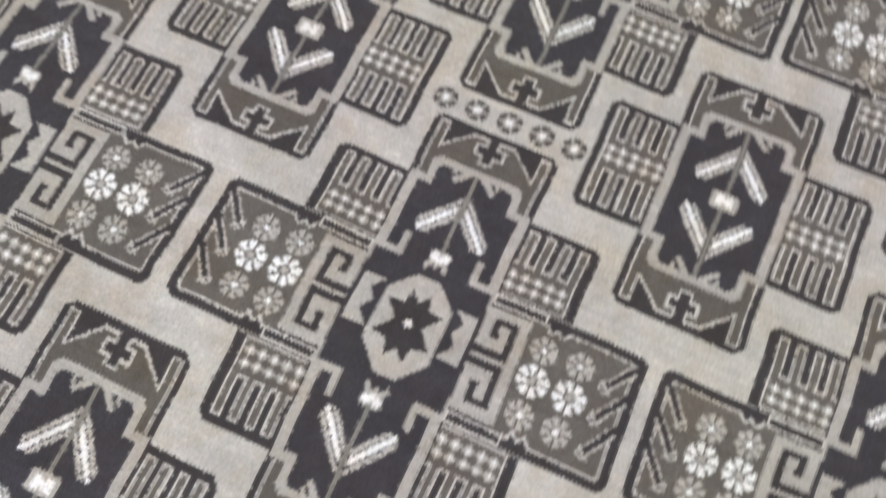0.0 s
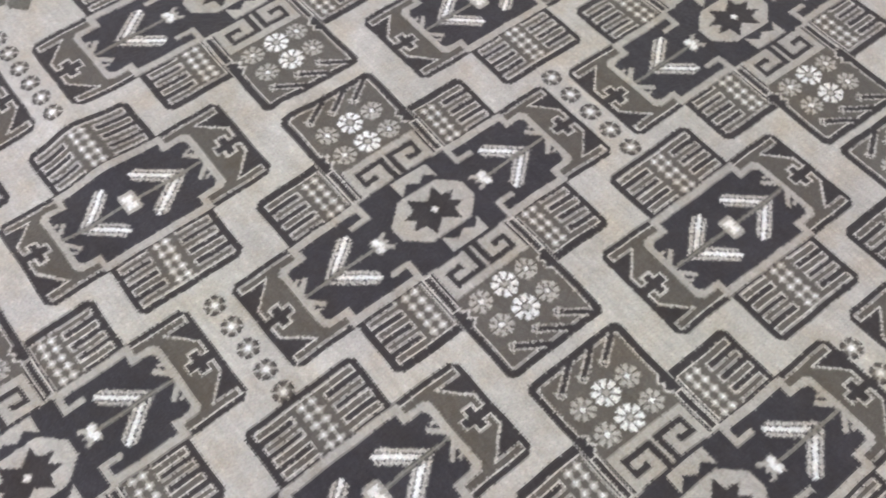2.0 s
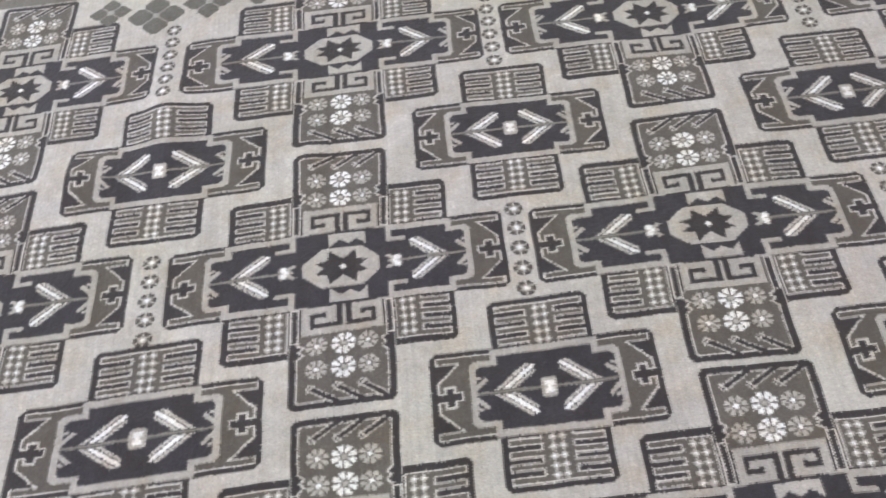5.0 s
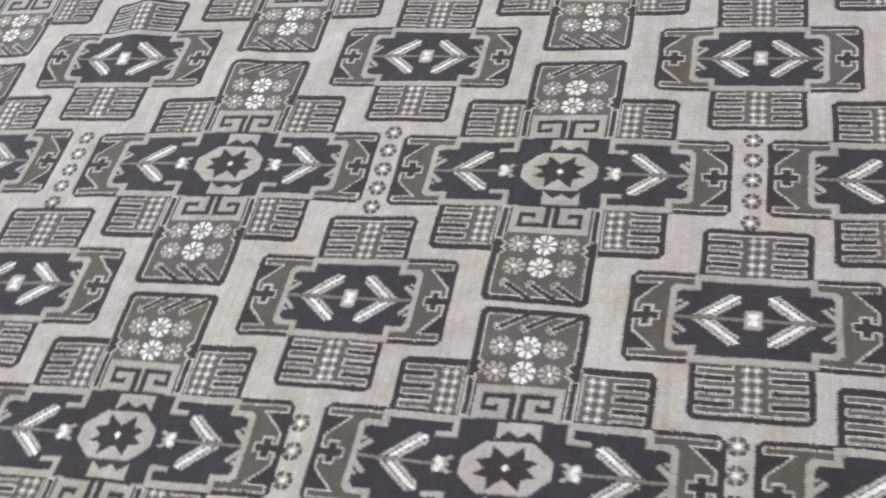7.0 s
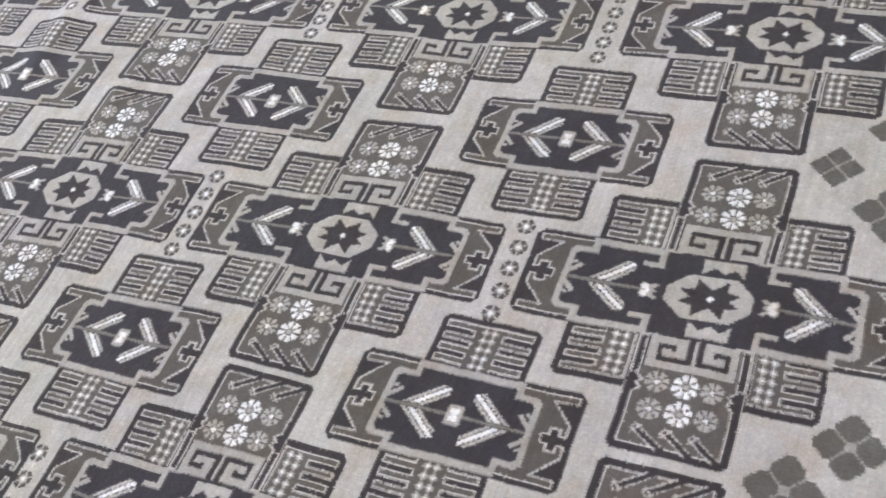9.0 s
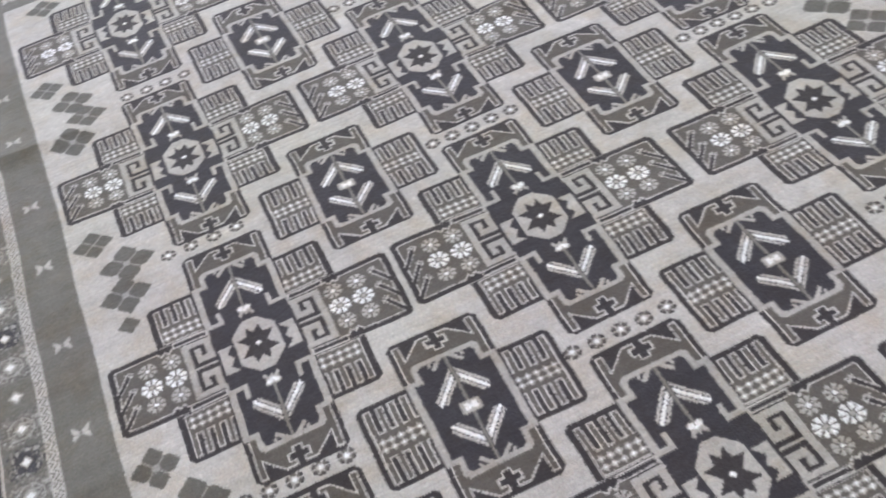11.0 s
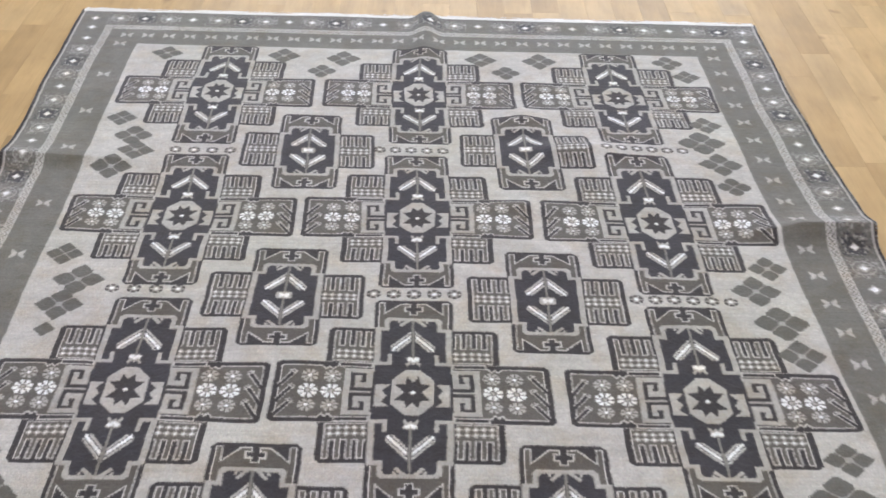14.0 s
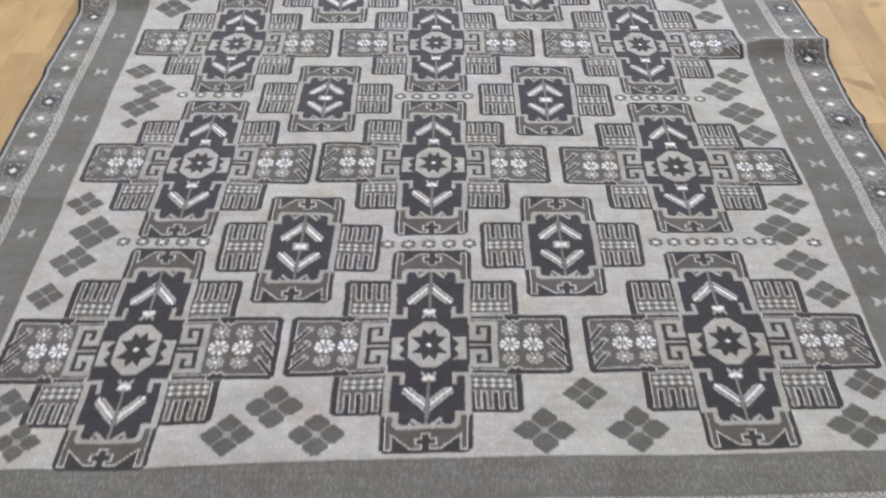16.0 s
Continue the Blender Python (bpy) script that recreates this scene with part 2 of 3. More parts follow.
YARN = np.array([
    (0.520, 0.506, 0.477), (0.051, 0.046, 0.049), (0.051, 0.048, 0.056), (0.132, 0.122, 0.111), (0.442, 0.426, 0.400),
    (0.88, 0.89, 0.90), (0.468, 0.452, 0.426), (0.174, 0.170, 0.151), (0.158, 0.154, 0.142), (0.36, 0.355, 0.335),
    (0.140, 0.136, 0.123), (0.066, 0.066, 0.074), (0.120, 0.110, 0.098),
    (0.580, 0.562, 0.535), (0.235, 0.228, 0.208),
])
DEPTH = np.array([0, -0.8, -0.7, -0.3, 0.0, 0.2, 0.1, -0.2, -0.2, 0, -0.3, -0.7, -0.4, 0.1, -0.1]) * 0.001
CLEAR = 255


class Drawing:
    """A piece of the pattern on squared paper: yarn indices and, for each cell, the part of the motif."""

    def __init__(self, half_u, half_v):
        self.nu, self.nv = int(round(2 * half_u / PX)), int(round(2 * half_v / PX))
        self.u = ((np.arange(self.nu) + 0.5) * PX - half_u)[None, :] + np.zeros((self.nv, 1))
        self.v = ((np.arange(self.nv) + 0.5) * PX - half_v)[:, None] + np.zeros((1, self.nu))
        self.U, self.V = abs(self.u), abs(self.v)
        self.yarn = np.full((self.nv, self.nu), CLEAR, np.uint8)
        self.piece = np.zeros((self.nv, self.nu), np.uint8)
        self.names = ["ground", "middle"]           # a mark's name; the first two go to the motif itself

    def fill(self, mask, yarn):
        self.yarn[mask] = yarn

    def mark(self, mask, name):
        """Give the cells of a mask to a new named piece of the motif."""
        self.names.append(name)
        self.piece[mask] = len(self.names) - 1

    def rect(self, u0, u1, v0, v1, yarn, rounded=0.0, signed=False):
        x, y = (self.u, self.v) if signed else (self.U, self.V)
        mask = (x >= u0) & (x <= u1) & (y >= v0) & (y <= v1)
        if rounded:
            mask &= (x - u1 + rounded).clip(0) + (y - v1 + rounded).clip(0) <= rounded * 1.25
        self.fill(mask, yarn)

    def poly(self, points, yarn, signed=False):
        x, y = (self.u, self.v) if signed else (self.U, self.V)
        inside = np.zeros(x.shape, bool)
        for (x0, y0), (x1, y1) in zip(points, points[1:] + points[:1]):
            if y0 != y1:
                inside ^= ((y0 > y) != (y1 > y)) & (x < (x1 - x0) * (y - y0) / (y1 - y0) + x0)
        self.fill(inside, yarn)

    def along(self, a, b, signed=False):
        """Distance from, and way along, the line from a to b."""
        x, y = (self.u, self.v) if signed else (self.U, self.V)
        d = np.subtract(b, a)
        size = np.hypot(*d)
        s = ((x - a[0]) * d[0] + (y - a[1]) * d[1]) / size
        off = ((x - a[0]) * d[1] - (y - a[1]) * d[0]) / size
        return off, s, size

    def line(self, points, width, yarn, signed=False):
        for a, b in zip(points, points[1:]):
            off, s, size = self.along(a, b, signed)
            self.fill((abs(off) <= width / 2) & (s >= -width / 2) & (s <= size + width / 2), yarn)

    def rosette(self, u, v, r, petal, heart, signed=True, turn=0.0):
        x, y = (self.u, self.v) if signed else (self.U, self.V)
        rad, ang = np.hypot(x - u, y - v), np.arctan2(y - v, x - u)
        self.fill((rad < r + 1) & (rad > r * 0.55), BROWN)
        self.fill((rad < r) & (abs(np.sin(4 * ang + turn)) > 0.46) & (rad > r * 0.36), petal)
        self.fill((rad < r * 0.36) & (rad > r * 0.22), TAUPE)
        self.fill(rad < r * 0.24, heart)


def draw_ends(d, off, shift=0):
    """The two ends that both kinds of medallion share: bracket with cross and prongs, stem, leaves, curls."""
    d.rect(0, 82, off + 8, off + 181, CHAR, 14)
    d.poly([(0, off + 100), (74, off + 86), (74, off + 173), (60, off + 173), (60, off + 138), (27, off + 171), (0, off + 171)], EDGE)
    d.poly([(0, off + 100), (71.5, off + 86), (71.5, off + 170), (63, off + 170), (63, off + 131), (26, off + 167.5), (0, off + 167.5)], BROWN)
    d.rect(0, 19.5, off + 143, off + 161, EDGE)
    d.rect(0, 9, off + 132, off + 171, EDGE)
    d.rect(0, 16.5, off + 146, off + 158, CHAR)
    d.rect(0, 6, off + 135, off + 174, CHAR)
    d.rect(0, 80, max(off, 1) - 24 if off else 0, off + 88, PALE)
    d.poly([(0, off), (60, off), (60, off + 113), (52, off + 121), (0, off + 121)], PALE)
    d.rect(0, 67, 0, off + 77, PLUM)
    d.poly([(0, off), (50, off), (50, off + 104), (44, off + 111), (0, off + 111)], PLUM)
    d.rect(0, 3.1, off + 8, off + 112, SPECK)
    d.line([(9, off + 113), (24, off + 98)], 7.5, PALE)
    d.line([(27, off + 112), (29, off + 106)], 5, PALE)
    # a leaf of three stripes, cut off upright beside the stem
    w = 0.77 * d.U + 0.64 * (d.V - off - shift)
    leaf = (w > 32) & (w < 54) & (d.U > 4.0) & (d.V > off + shift + 13.5) & (w - 29.5 < 0.9 * (d.V - off - shift))
    s = 0.64 * d.U - 0.77 * d.V
    d.fill(leaf, EDGE)
    d.fill(leaf & (abs(w - 43) > 2.8) & (abs(w - 43) < 5.9) & (s % 5.0 < 4.4), PLUM)
    d.fill(leaf & (abs(w - 43) > 8.4) & (s % 5.0 < 1.8), PLUM)
    d.fill(leaf & (abs(w - 43) < 3.3) & (d.U > 6), WHITE)
    for away in (d.v > 0, d.v < 0):
        d.mark((d.V > off + 88) & away & (d.U < 82), "end_bracket")
        for side in (d.u > 0, d.u < 0):
            d.mark(leaf & away & side, "leaf")


def draw_dots(d, us, vs, r=7.6):
    for u in us:
        for v in vs:
            x, y = abs(d.U - u), abs(d.V - v)
            d.fill((x * 0.92 + y < r) & (np.minimum(x, y) < 3.2), PALE)
            d.fill(x + y < r * 0.70, BEIGE)
            d.fill(x + y < r * 0.42, WHITE)


def draw_teeth(d, us, v0, v1):
    """A comb of taupe teeth with pale outlines on a charcoal ground."""
    d.rect(us[0] - 11, us[-1], v0 - 2.5, v0, EDGE)
    for u in us:
        d.rect(u - 6.4, u + 6.4, v0 - 2.5, v1, EDGE)
        d.rect(u - 3.7, u + 3.7, v0 - 4, v1 - 2.6, TAUPE)


def draw_large():
    d = Drawing(275.0, 290.0)
    d.rect(79, 273, 0, 83.5, CHAR, 11)
    d.rect(133, 261.5, 0, 73, EDGE, 6)
    d.rect(133, 259, 0, 70.5, TAUPE, 6)
    d.rect(80, 147, 70.5, 84, EDGE)
    d.rect(82.5, 144.5, 73, 81.5, CHAR)
    d.rect(79, 174.5, 85, 191.5, CHAR, 12)
    d.rect(82, 162.9, 87.5, 136, EDGE)
    d.rect(82, 160.2, 90, 136, TAUPE)
    draw_dots(d, [88, 104, 120, 136, 151], [102, 117])
    draw_teeth(d, [93, 114, 135, 156.5], 134, 181)
    for side in (d.u > 0, d.u < 0):
        d.mark(side & (d.U > 79) & (d.V < 83), "wing_panel")
        d.mark(side & (d.U > 79) & (d.v >= 83), "comb_panel")
        d.mark(side & (d.U > 79) & (d.v <= -83), "comb_panel")
    draw_ends(d, 108)
    # the middle with its octagon, star and zigzags
    d.rect(0, 80, 0, 79, CHAR)
    d.rect(0, 76, 0, 96, PLUM)
    d.rect(67, 80, 79, 196, PALE)
    d.line([(72, 84), (48, 84), (48, 108)], 9.5, PALE)
    d.line([(78, 84), (78, 60)], 4, PALE)
    for side in (1, -1):
        d.poly([(side * 73, -43), (side * 44, -43), (side * 59, -27), (side * 49, -11), (side * 59, 5), (side * 44, 23), (side * 73, 22)], BEIGE, True)
    d.poly([(0, -1), (41, -1), (41, 36), (14, 66), (0, 66)], BEIGE)
    star = [(0, -1), (17, -1), (17, 0), (35, 23), (16, 25), (11.5, 46), (0, 31)]
    d.poly(star, CHAR)
    d.mark((d.U <= 41) & (d.V <= 66) & (d.U / 41 + d.V / 73 < 1.5), "octagon")
    d.fill(d.U + d.V < 7.5, BEIGE)
    d.fill(d.U + d.V < 5.2, WHITE)
    d.poly([(0, 80), (5, 87), (12, 76), (15, 82), (11, 91), (14, 103), (6, 107), (0, 104)], PALE)
    d.fill(np.hypot(d.U - 6.5, d.V - 98) < 5.5, WHITE)
    d.rect(0, 4, 90, 97, WHITE)
    d.rect(0, 3.1, 104, 122, SPECK)
    # keys beside the middle
    d.rect(79, 134, 0, 66, PALE)
    d.rect(78, 121.5, 2.6, 12, CHAR)
    d.rect(112.5, 121.5, 2.6, 54, CHAR)
    d.rect(91, 121.5, 46, 54, CHAR)
    d.rect(91, 99.5, 28, 54, CHAR)
    d.rect(91, 103, 28, 34, CHAR)
    for side in (d.u > 0, d.u < 0):
        d.mark(side & (d.U > 80) & (d.U < 134) & (d.V < 66), "hooked_key")
    # six rosettes, three hooked strokes and two knots on each wing
    for su in (1, -1):
        for u in (157, 202):
            for v in (42, 1, -39):
                mid = v == 1
                d.rosette(su * u, v, 19.5 if mid else 17, WHITE if mid else BEIGE, PALE if mid else WHITE, True, 0.4)
                d.mark(np.hypot(d.u - su * u, d.v - v) < 18, "rosette")
        for v in (39, -1, -40):
            path = [(su * 235, v + 12), (su * 257, v - 19)]
            d.line(path, 11.5, EDGE, True)
            d.line([path[0], (su * 262, v - 27)], 7.5, CHAR, True)
            d.line([(su * 242, v + 17), (su * 230, v + 7)], 3, EDGE, True)
    d.poly([(150, 74), (157, 64), (164, 70), (171, 63), (180, 74)], CHAR)
    d.line([(150, 71.5), (157, 62.5), (164, 69), (171, 62), (179, 71.5)], 3, EDGE)
    d.piece[(d.piece == 0) & (d.yarn != CLEAR)] = 1
    return d


def draw_small():
    d = Drawing(175.0, 182.5)
    d.rect(80, 173, 0, 82, CHAR, 12)
    d.rect(82, 161.9, 0, 26, EDGE)
    d.rect(82, 159.2, 0, 26, TAUPE)
    draw_dots(d, [88, 104, 120, 136, 151], [7.3])
    draw_teeth(d, [92, 113, 134, 155.5], 25, 72)
    d.mark((d.u > 80) & (d.V < 83), "comb_panel")
    d.mark((d.u < -80) & (d.V < 83), "comb_panel")
    draw_ends(d, 0, 6)
    d.rect(0, 3.1, 0, 112, SPECK)
    d.rect(0, 17, 0, 12.5, PALE, 4)
    d.fill((abs(d.U - 7) < 4) & (d.V < 7.5) | (d.U < 7) & (d.V < 4), WHITE)
    d.piece[(d.piece == 0) & (d.yarn != CLEAR)] = 1
    return d


def draw_chain(count, pitch):
    d = Drawing(math.ceil(count * pitch / 5) * 2.5 + 2.5, 17.5)
    for k in range(count):
        u = (k - (count - 1) / 2) * pitch
        rad = np.hypot(d.u - u, d.v)
        ang = np.arctan2(d.v, d.u - u)
        d.fill((rad < 15.5) & (abs(np.sin(3 * ang)) > 0.30), CHAR)
        d.fill((rad < 12.5) & (abs(np.sin(3 * ang)) > 0.42), TAUPE)
        d.fill(rad < 7.5, PALE)
        d.fill(rad < 4.5, WHITE)
    d.piece[d.yarn != CLEAR] = 1
    return d


def draw_lozenges(half, single=False):
    """Four small lozenges set in one large one, with pale lines between."""
    size = math.ceil(half * 1060 / 2.5) * 2.5 + 2.5
    d = Drawing(size, size)
    a = half * 1060
    u, v = np.floor(d.u / 3.75) * 3.75 + 1.9, np.floor(d.v / 3.75) * 3.75 + 1.9
    p, q = (u + v) / a, (u - v) / a
    if single:
        d.fill((abs(p) < 1) & (abs(q) < 1), LOZENGE)
    else:
        inside = (abs(abs(p) - 0.52) < 0.465) & (abs(abs(q) - 0.52) < 0.465) & (abs(abs(p) - 0.52) + abs(abs(q) - 0.52) < 0.80)
        d.fill((abs(p) < 0.85) & (abs(q) < 0.85) & ((abs(p) < 0.1) | (abs(q) < 0.1)), TILE_LIGHT)
        d.fill(inside, LOZENGE)
    d.piece[d.yarn != CLEAR] = 1
    return d


def draw_bowtie():
    d = Drawing(22.5, 20.0)
    wing = (d.U < 18) & (d.V < 3 + d.U * 0.95) & (d.V < 16.5) & (d.V > (d.U - 13) * 1.5)
    d.fill(wing, TILE_LIGHT)
    d.fill(wing & (d.U < 16.5) & (d.V < 1 + d.U * 0.78) & (d.V < 13.5), BEIGE)
    d.fill((d.U < 2.5) & (d.V < 2.5), TAUPE)
    d.piece[d.yarn != CLEAR] = 1
    return d


def draw_tile(kind, length, height, upright):
    """One square of the outer border, with a white star."""
    hu, hv = (height / 2, length / 2) if upright else (length / 2, height / 2)
    d = Drawing(round(hu / PX) * PX, round(hv / PX) * PX)
    x, y = (d.v, d.u) if upright else (d.u, d.v)
    ground = {"D": TILE, "L": TILE, "P": BAND}[kind]
    d.fill(d.U >= 0, ground)
    # the ground round the star: a dark or a pale cloud of odd knots that thins out towards the square's edge
    odd = np.random.default_rng(ord(kind))
    fleck = np.repeat(np.repeat(odd.random((d.nv // 4 + 1, d.nu // 4 + 1)), 4, 0), 4, 1)[:d.nv, :d.nu]
    out = (np.maximum(abs(x), abs(y)) * 0.6 + np.hypot(x, y) * 0.4) / 36
    if kind == "D":
        d.fill(fleck > 1.6 * out - 0.75, TILE_DARK)
        d.fill((abs(out - 0.72) < 0.14) & (fleck > 0.78), TILE_LIGHT)
    if kind == "L":
        d.fill(fleck > 0.70 * out - 0.05, SPECK)
        d.fill(fleck > 0.42 + 0.50 * out, TILE_LIGHT)
        eight = np.maximum(np.maximum(abs(x), abs(y)), (abs(x) + abs(y)) * 0.72)
        d.fill(abs(eight - 25) < 1.7, TILE_LIGHT)
    star = abs(d.u) * 1.1 + abs(d.v)
    d.fill(star < 18, CHAR if kind == "D" else TILE_LIGHT)
    d.fill((star < 14) | ((d.U < 2.5) & (d.V < 13)) | ((d.V < 2.5) & (d.U < 12.5)), PALE)
    d.fill(star < 10, WHITE)
    d.piece[:] = 1
    return d


# the whole sheet, in metres: half widths of the field, the bands and the pile
FIELD_X, BAND_X, GUARD_X, OUTER_X, LINE_X, PILE_X = 0.849, 0.949, 0.971, 1.047, 1.0595, 1.0625
PILE_Y = 1.4775
NORTH, SOUTH = (1.243, 1.345, 1.372), (1.227, 1.321, 1.346)      # ends of the field, the band and the guard stripe
NU, NV = int(round(PILE_X * 2000 / PX)), int(round(PILE_Y * 2000 / PX))
sheet_u = ((np.arange(NU) + 0.5) * PX / 1000 - PILE_X)[None, :] + np.zeros((NV, 1))
sheet_v = ((np.arange(NV) + 0.5) * PX / 1000 - PILE_Y)[:, None] + np.zeros((1, NU))
SU = abs(sheet_u)
sheet = np.full((NV, NU), IVORY, np.uint8)
owner = np.zeros((NV, NU), np.int32)
pieces = [("field", None, "worn ivory wool ground")]        # name, number of the parent piece, label


def add_piece(name, over=None, label=""):
    pieces.append((name, over, label))
    return len(pieces) - 1


def lay(mask, yarn, number):
    sheet[mask] = yarn
    owner[mask] = number


def paste(d, u, v, numbers, reach=(1.0, 1.0)):
    """Lay a drawing on the sheet with its middle at (u, v) metres; numbers: the piece for each mark in it;
    reach: how far the weaver beat its north and south halves out."""
    rows = max(int(round(d.nv / 2 * reach[0])), int(round(d.nv / 2 * reach[1])))
    off = np.arange(-rows, rows) + 0.5
    source = np.floor(np.where(off > 0, off / reach[0], off / reach[1]) + d.nv / 2).astype(int)
    kept = (source >= 0) & (source < d.nv)
    source, nv = source[kept], int(kept.sum())
    i = int(round((u + PILE_X) * 1000 / PX - d.nu / 2))
    j = int(round((v + PILE_Y) * 1000 / PX)) - rows + int(np.argmax(kept))
    i0, j0, i1, j1 = max(i, 0), max(j, 0), min(i + d.nu, NU), min(j + nv, NV)
    part_yarn, part_mark = d.yarn[source][j0 - j:j1 - j, i0 - i:i1 - i], d.piece[source][j0 - j:j1 - j, i0 - i:i1 - i]
    mask = part_yarn != CLEAR
    sheet[j0:j1, i0:i1][mask] = part_yarn[mask]
    owner[j0:j1, i0:i1][mask] = np.array(numbers)[part_mark[mask]]


# bands, from the field outwards
knots = np.random.default_rng(4)
beyond = lambda x, k, more=0.0: (SU > x + more) | (sheet_v > NORTH[k] + more) | (sheet_v < -SOUTH[k] - more)  # noqa: E731
BAND_PIECE = add_piece("border_band", None, "plain taupe border band")
GUARD_PIECE = add_piece("guard_stripe", None, "narrow speckled guard stripe")
OUTER_PIECE = add_piece("outer_border", None, "grey outer border of star squares")
lay(beyond(FIELD_X, 0), BAND, BAND_PIECE)
south = (sheet_v < -SOUTH[0]) & (sheet_v > -SOUTH[1]) & (SU < BAND_X)
dash = knots.random((NV // 6 + 1, NU // 2 + 1)) > 0.70
south_dash = np.repeat(np.repeat(dash, 6, 0), 2, 1)[:NV, :NU]
sheet[south & south_dash & (abs(sheet_v + 0.5 * (SOUTH[0] + SOUTH[1])) < 0.040)] = SPECK
lay(beyond(BAND_X, 1), IVORY, GUARD_PIECE)
upright = (sheet_v < NORTH[1]) & (sheet_v > -SOUTH[1])
across = np.where(upright, SU - 0.5 * (BAND_X + GUARD_X), abs(sheet_v) - np.where(sheet_v > 0, 0.5 * (NORTH[1] + NORTH[2]), 0.5 * (SOUTH[1] + SOUTH[2]))) * 1000
length = np.where(upright, sheet_v, sheet_u) * 1000
turned = np.where(np.floor(length / 11.25) % 2 > 0, 1, -1)
chevron = (np.floor(length / 3.75) + turned * np.floor(across / 3.75)) % 3 < 1
sheet[beyond(BAND_X, 1, 0.002) & ~beyond(GUARD_X, 2, -0.002) & chevron] = TAUPE
lay(beyond(GUARD_X, 2), TILE, OUTER_PIECE)

large, small = draw_large(), draw_small()
COLUMNS, ROWS_Y = (-0.5635, 0.0, 0.5635), (0.947, 0.309, -0.308, -0.940)
# millimetres by which the weaver set each motif off the even grid, row by row from the north
ASIDE = {-0.5635: ((1, -3), (-1, 0), (1, -2), (-2, -2)), 0.0: ((9, 1), (-3, 0), (-6, 6), (-4, -2)), 0.5635: ((10, 5), (3, -1), (4, 2), (7, -3)),
         -0.282: ((-2, -17), (-4, -2), (-4, -2)), 0.2825: ((3, 6), (-2, -1), (-9, 6))}
# how long each motif's north and south halves came out on the loom, in the same order
REACH = {-0.5635: ((1.03, 1.04), (0.975, 0.97), (1.015, 1.005), (1.06, 1.005)), 0.0: ((1.02, 0.965), (1.03, 0.95), (1.015, 0.98), (1.05, 0.95)),
         0.5635: ((1.0, 0.94), (1.09, 0.975), (1.01, 0.945), (1.02, 0.955)),
         -0.282: ((1.06, 1.05), (1.0, 0.94), (1.03, 1.015)), 0.2825: ((0.945, 1.10), (0.98, 0.96), (1.02, 0.965))}
for x in COLUMNS:
    for y, (du, dv), reach in zip(ROWS_Y, ASIDE[x], REACH[x]):
        main = add_piece("medallion", None, "plum-black stepped medallion with a pale octagon and star")
        paste(large, x + du / 1000, y + dv / 1000, [main, main] + [add_piece(n, main) for n in large.names[2:]], reach)
for x in (-0.282, 0.2825):
    for y, (du, dv), reach in zip((0.640, 0.0, -0.628), ASIDE[x], REACH[x]):
        main = add_piece("small_medallion", None, "small plum-black medallion with four white leaves")
        paste(small, x + du / 1000, y + dv / 1000, [main, main] + [add_piece(n, main) for n in small.names[2:]], reach)


# ---- how the woven sheet lies: drawn slightly out of square, and not flat ----
def drift(u, v):
    """The place on the floor of a knot, in metres: the weave leans a little."""
    x = u + np.interp(v, [-1.5, -0.94, -0.31, 0.31, 0.95, 1.5], [0.009, 0.009, 0.008, 0.002, -0.020, -0.024])
    y = v + u * np.interp(v, [-1.3, -0.94, -0.31, 0.31, 0.95, 1.5], [0.027, 0.024, -0.014, -0.008, -0.012, -0.020])
    # the borders waver in and out against the field, and the south-west corner is pulled down
    west = np.interp(v, [-0.9, -0.6, -0.3, 0.0, 0.6, 1.1], [0.015, 0.012, 0.004, 0.0, -0.003, -0.008])
    east = np.interp(v, [-0.8, -0.4, 0.0, 0.4, 1.0], [0.007, 0.007, -0.003, 0.003, 0.006])
    x = x + np.clip((abs(u) - 0.6) / 0.25, 0, 1) * np.where(u < 0, west, east)
    west = np.interp(v, [-0.3, 0.6, 1.1, 1.5], [0.010, 0.011, 0.0, -0.012])
    east = np.interp(v, [0.1, 0.4, 1.0, 1.5], [0.0, 0.008, 0.002, 0.012])
    x = x + np.clip((abs(u) - 0.9) / 0.15, 0, 1) * np.where(u < 0, west, east)
    y = y - 0.014 * np.interp(v, [-1.25, -0.95], [1, 0]) * np.clip(-u / 0.5, 0, 1)
    return x, y


def crest(d, near, far):
    """A ridge's profile across: it drops steeply on the south side (d < 0) and runs out long on the north side."""
    return np.where(d < 0, np.exp(-(abs(d) / near) ** 1.5), np.exp(-(abs(d) / far) ** 1.25))


def pucker(x, y):
    """A narrow pucker running in from the middle of the north end."""
    return 0.026 * np.exp(-(abs(x - 0.002) / 0.034) ** 2.5) * np.clip((y - 1.10) / 0.36, 0, 1) ** 0.9


